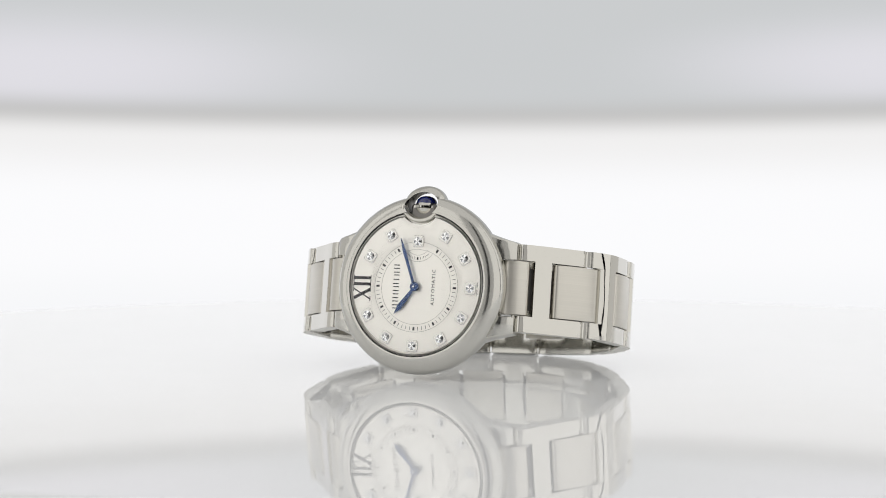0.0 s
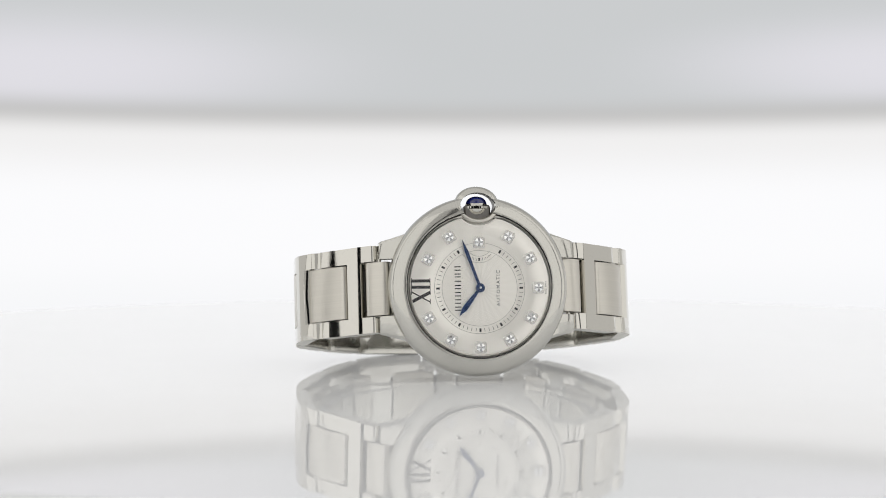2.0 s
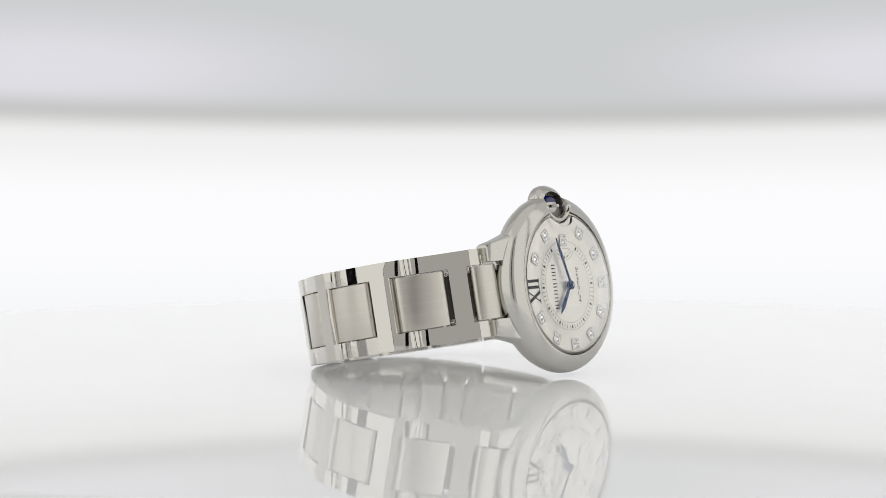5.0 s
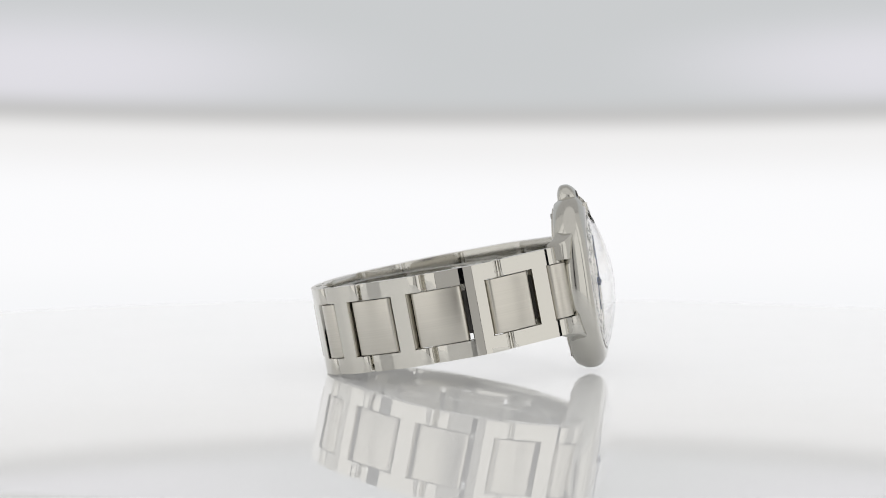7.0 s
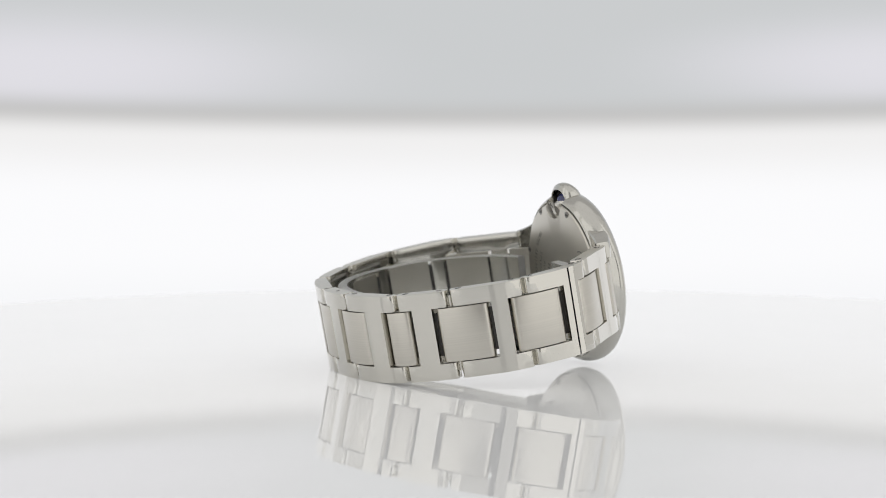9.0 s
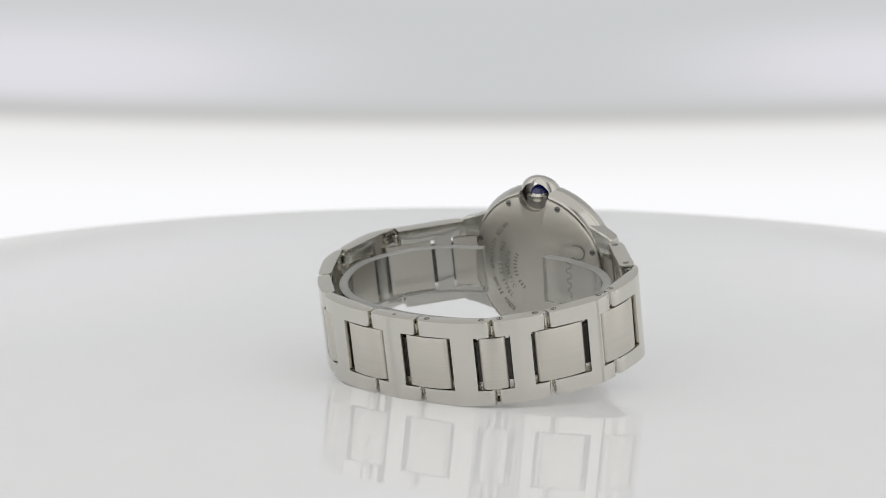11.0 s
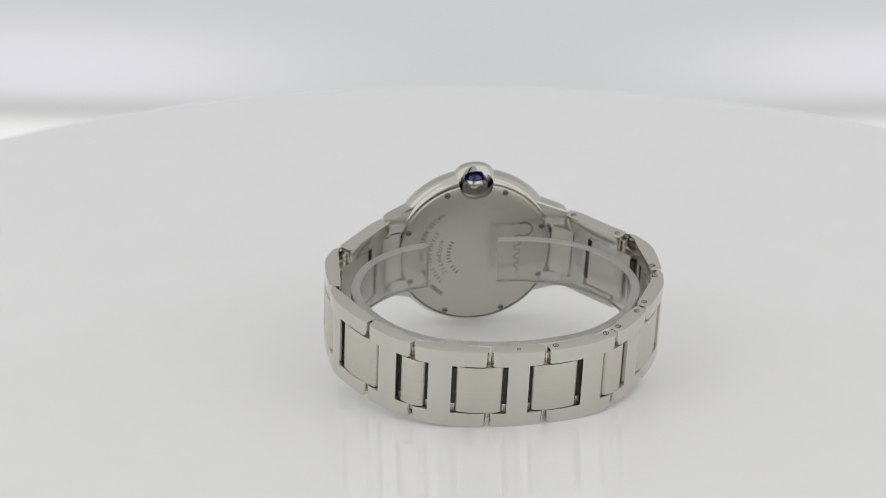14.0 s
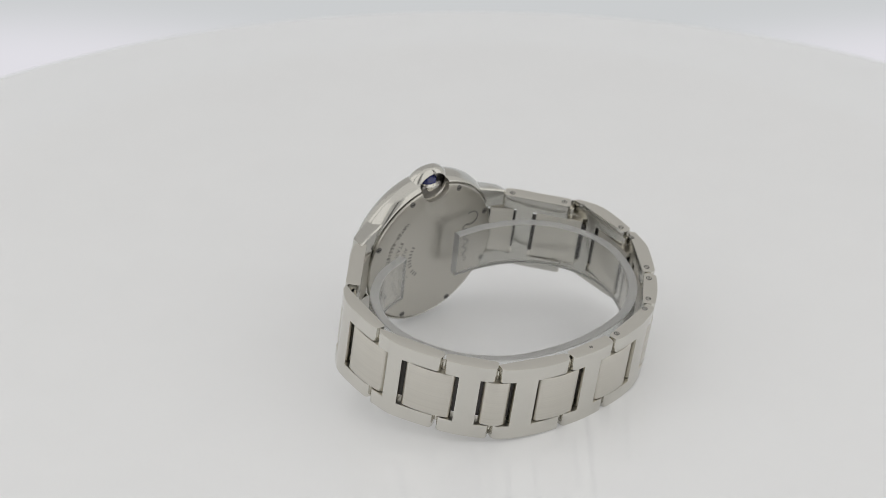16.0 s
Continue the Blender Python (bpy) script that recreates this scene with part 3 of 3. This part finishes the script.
def build_case(watch):
    axis = Matrix.Translation((0, 0, 0.0006))
    case = part("case", case_mesh(), case_steel, watch, "polished steel case with a round crown guard", axis)
    part("bezel_step", notched(mesh_of("step", *lathe([(13.95, 1.3), (13.95, 1.0), (14.02, 0.84), (14.3, 0.66), (14.5, 0.62), (14.62, 0.72), (14.64, 1.3)], 128, True)), 4.4, 3.7), satin, case)
    part("bezel_groove", notched(mesh_of("groove", *lathe([(14.66, 1.0), (14.68, 0.66), (14.76, 0.56), (14.82, 0.52), (14.82, 1.0)], 128, True)), 4.4, 3.7), dark_steel, case, "thin dark groove")
    part("guard_step", notch_trim(), satin, case)
    for side in (-1, 1):
        for up in (-1, 1):
            part("lug", lug_mesh(side, up), case_steel, case)
    part("crystal", crystal_mesh(), glass, watch, "domed clear sapphire glass", Matrix.Translation((0, 0, 0.0002))).visible_shadow = False
    back = mesh_of("caseback", *lathe([(0.02, 6.3), (16.45, 6.3), (16.45, 7.1), (16.25, 7.4), (15.4, 7.62), (9, 7.78), (0.02, 7.8)], 128, True))
    hole = guard_tube([(0.0005, 4), (1, 4), (1, 7.2), (1.08, 9), (0.0005, 9)], 3.6, 3.1)
    hole.transform(Matrix.Translation((0, 0, -0.00035)))
    cb = part("caseback", cut(back, hole, "DIFFERENCE"), back_steel, watch, "brushed steel case back with engraved lettering", axis)
    for x, z in ((6.3, 14.3), (-6.3, 14.3), (14.5, 5.6), (-14.5, 5.6), (6.2, -14.2), (-6.2, -14.2), (14.3, -6.0), (-14.3, -6.0)):
        s = part("screw", mesh_of("screw", *disc_piece(0.66, 7.1, 7.66, x, z, 18)), engraved, cb)
        part("slot", mesh_of("slot", *[([(a + x, b, c + z) for a, b, c in v], f) for v, f in (box(-0.55, 0.55, 7.5, 7.68, -0.13, 0.13, 0.01),)][0]), dark_steel, s, "dark slot")
    y = 7.79
    for word, r, a0, a1 in (("AUTOMATIC", 7.9, 24, -34), ("STAINLESS STEEL", 9.9, 32, -42), ("WATER RESISTANT", 12.1, 52, -4), ("SWISS MADE", 12.1, -16, -54)):
        letters_on_arc(cb, word, 0, 0, r, a0, a1, 1.36, y, etched)
    bars = [moved(box(-0.46, 0.46, y - 0.02, y + 0.02, -0.19, 0.19, 0.01), Matrix.Translation((5.8 * math.cos(radians(a)), 0, 5.8 * math.sin(radians(a)))) @ Matrix.Rotation(radians(-a), 4, "Y"))
            for a in (30, 22, 14, 6, -2, -10, -18, -33, -41, -49)]
    part("engraved_bars", mesh_of("bars", *joined(*bars)), etched, cb, "row of small engraved bars")
    # the signature as a plain flowing stroke
    sig, rad = [], 0.14
    line = [(-10.6 + 1.9 * math.cos(radians(60 + 5 * k)), 5.2 + 1.6 * math.sin(radians(60 + 5 * k))) for k in range(50)]
    line += [(-9.1 + (0.8 - 0.003 * k) * math.sin(k * 0.16) - 0.9 * math.exp(-k / 9), 3.9 - 0.056 * k + 0.12 * math.sin(k * 0.32)) for k in range(160)]
    last = len(line) - 1
    for k, (x, z) in enumerate(line):
        q = Vector(line[min(k + 1, last)]) - Vector(line[max(k - 1, 0)])
        nrm = Vector((-q.y, q.x)).normalized() * rad
        sig.append([(x + nrm.x, y - 0.02, z + nrm.y), (x + nrm.x, y + 0.02, z + nrm.y), (x - nrm.x, y + 0.02, z - nrm.y), (x - nrm.x, y - 0.02, z - nrm.y)])
    part("engraved_flourish", mesh_of("flourish", *loft(sig)), etched, cb, "flowing engraved stroke")
    # crown: fluted wheel under a blue cabochon, standing along z inside the guard
    teeth, cy = 26, 4.0

    def wheel(z, r0, r1):
        return [((r0 if k % 2 else r1) * math.cos(math.pi * k / teeth), (r0 if k % 2 else r1) * math.sin(math.pi * k / teeth) + cy, z) for k in range(2 * teeth)]
    crown = part("crown", mesh_of("crown", *loft([wheel(12.6, 1.0, 1.0), wheel(14.1, 1.0, 1.0), wheel(14.2, 1.35, 1.35), wheel(14.6, 1.85, 1.85), wheel(15.1, 2.2, 2.2), wheel(15.6, 2.38, 2.38), wheel(15.72, 2.4, 2.75), wheel(16.2, 2.4, 2.75), wheel(16.32, 2.4, 2.4), wheel(16.75, 2.2, 2.2)])),
                 polished, watch, "fluted steel crown", axis)
    rings = [[(r * math.cos(2 * math.pi * k / 32), cy + r * math.sin(2 * math.pi * k / 32), z) for k in range(32)]
             for r, z in ((2.14, 16.7), (2.14, 16.95), (1.95, 17.45), (1.6, 17.85), (1.1, 18.15), (0.55, 18.3), (0.05, 18.35))]
    part("cabochon", mesh_of("cabochon", *loft(rings)), sapphire, crown, "dark blue cabochon")


# the bracelet hangs from the lugs a little lower than square to the case
DROOP = pose(-0.0004, 0.008, 0.00055, -2.15, -0.6, 0) @ pose(0, -0.008, 0)


def build_bracelet(watch):
    edges = MARKS[1:13] + MARKS[13:25]
    spans = [(edges[2 * k], edges[2 * k + 1]) for k in range(12)]
    joints = [b - 2.9 if k < 6 else a + 2.9 for k, (a, b) in enumerate(spans)]
    zi, zo = 5.65, 8.9
    for k, (a, b) in enumerate(spans):
        part("centre_link", mesh_of("centre_link", *slab(a, b, -5.45, 5.45, -2.6, 0.32, 0.12, 0.12, 0.8, 0.5, barrel=0.5)), brushed, watch, "brushed steel centre link", DROOP)
        # tongues coloured near black, for the shade in the gaps between links
        part("tongue", mesh_of("tongue", *slab(a - 0.95, b + 0.95, -4.3, 4.3, -2.3, -1.3, 0.05, 0.05, 0.2)), dark_steel, watch, "steel tongue, coloured dark for the shaded gap", DROOP)
    for k in range(11):
        s0, s1 = joints[k] + 0.48, joints[k + 1] - 0.48
        c0, c1 = spans[k][1] + 0.8, spans[k + 1][0] - 0.8
        me = h_link(s0, s1, c0, c1, zi, zo)
        me.materials.append(polished)
        me.materials.append(satin)
        me.materials.append(case_steel)
        inward = on_curve((s0 + s1) / 2)[1]
        for f in me.polygons:
            f.material_index = 1 if abs(f.normal.z) > 0.9 else 2 if f.normal.x * inward.x + f.normal.y * inward.y < -0.8 else 0
        link = part("bracelet_link", me, None, watch, "polished steel H-shaped link", DROOP)
        if k < 5:
            for s in (s0 + 1.5, s1 - 1.5):
                screw(link, s, zo, 0.62)
        if k == 5:
            screw(link, (s0 + s1) / 2, zo, 0.38)
    for s in joints:
        p, nrm, t = on_curve(s)
        v, f = disc_piece(0.45, -7.6, 7.6, n=12)
        m = Matrix.Translation((p.x - nrm.x * 1.5, p.y - nrm.y * 1.5, 0)) @ Matrix.Rotation(radians(90), 4, "X")
        part("link_pin", mesh_of("link_pin", *moved((v, f), m)), polished, watch, "steel hinge pin", DROOP)


def screw(link, s, z, r):
    p, nrm, t = on_curve(s)
    m = Matrix.Translation((p.x - nrm.x * 1.5, p.y - nrm.y * 1.5, z)) @ Matrix.Rotation(radians(-90 if z > 0 else 90), 4, "X")
    m = m @ Matrix.Rotation(radians(random.uniform(0, 180)), 4, "Y")
    head = moved(disc_piece(r * 0.74, -0.07, 0.2, n=16, e=0.03), m)
    well = moved(disc_piece(r, -0.03, 0.2, n=16, e=0.01), m)
    slot = moved(box(-r * 0.8, r * 0.8, -0.09, 0.0, -r * 0.16, r * 0.16, 0.01), m)
    me = mesh_of("screw", *joined(head, well, slot))
    me.materials.append(polished)
    me.materials.append(dark_steel)
    me.polygons.foreach_set("material_index", [0 if k < len(head[1]) else 1 for k in range(len(me.polygons))])
    return part("screw", me, None, link, "small slotted screw")


def wristwatch():
    watch = tagged(new("wristwatch"), "steel wristwatch with diamond markers, standing on its side on the turntable", "wristwatch")
    build_case(watch)
    build_dial(watch)
    build_bracelet(watch)
    return watch


def cuff():
    """The clear plastic strip that holds the bracelet open."""
    half = [(4.0, 10.8), (11.5, 11.6), (19.5, 14.5), (26.0, 20.5), (29.2, 29.0), (28.2, 37.0), (23.6, 45.4), (15.5, 51.6), (5.0, 54.2)]
    pts = [Vector(p) for p in [(-x, y) for x, y in half] + half[:0:-1]]
    fine = []
    ext = [pts[0] * 2 - pts[1]] + pts + [pts[-1] * 2 - pts[-2]]
    for k in range(1, len(ext) - 2):
        p0, p1, p2, p3 = ext[k - 1 : k + 3]
        for j in range(8):
            u = j / 8
            fine.append(0.5 * ((2 * p1) + (p2 - p0) * u + (2 * p0 - 5 * p1 + 4 * p2 - p3) * u * u + (3 * p1 - p0 - 3 * p2 + p3) * u**3))
    fine.append(pts[-1])
    rings = []
    for k, p in enumerate(fine):
        q = (fine[min(k + 1, len(fine) - 1)] - fine[max(k - 1, 0)]).normalized()
        n = Vector((-q.y, q.x))
        sec = [(-0.8, -5.2), (0.8, -5.2), (0.95, -5.0), (0.95, 4.9), (0.8, 5.1), (-0.8, 5.1), (-0.95, 4.9), (-0.95, -5.0)]
        rings.append([(p.x + n.x * d, p.y + n.y * d, z) for d, z in sec])
    whole = mesh_of("plastic_cuff", *loft(rings))
    ob = new("plastic_cuff")
    # the sawn edges and ends are frosted
    for name, mat, sawn, label in (("strip", clear, False, ""), ("sawn_edge", frosted, True, "frosted sawn edge")):
        bm = bmesh.new()
        bm.from_mesh(whole)
        drop = [f for f in bm.faces if (abs(f.normal.z) > 0.5 or len(f.verts) > 4) != sawn]
        bmesh.ops.delete(bm, geom=drop, context="FACES")
        me = bpy.data.meshes.new(name)
        bm.to_mesh(me)
        bm.free()
        me.set_sharp_from_angle(angle=radians(35))
        part(name, me, mat, ob, label)
    bpy.data.meshes.remove(whole)
    return tagged(ob, "clear plastic display cuff inside the watch bracelet", "cuff")


screens, disc = backdrop(), turntable()
tent()
roof()
room()
watch = wristwatch()
holder = cuff()

# the watch leans back on its bracelet's edge
REST = pose(-0.00232, -0.02626, 0.01885, 0, 0, 1.15) @ pose(0, 0, 0, -8.5, 0, 0)

# the cuff lies flatter than the bracelet round it
CUFF = DROOP @ pose(0, 0.011, 0, 3.4, 0, 0) @ pose(0, -0.011, 0)


def spin(t):
    return -24.24 + 15.168 * t


def motions():
    steps = [k * 0.4 for k in range(41)]
    walk(disc, [(t, pose(0, 0, 0, 0, 0, spin(t))) for t in steps])
    for ob in (watch, holder):
        walk(ob, [(t, pose(0, 0, 0, 0, 0, spin(t)) @ (REST if ob == watch else REST @ CUFF)) for t in steps])
    swing = []
    for t, e in RISE:
        swing.append((t, Matrix.Translation(PIVOT) @ Matrix.Rotation(radians(RISE[0][1] - e), 4, "X") @ Matrix.Translation(-PIVOT)))
    walk(screens, swing)


motions()
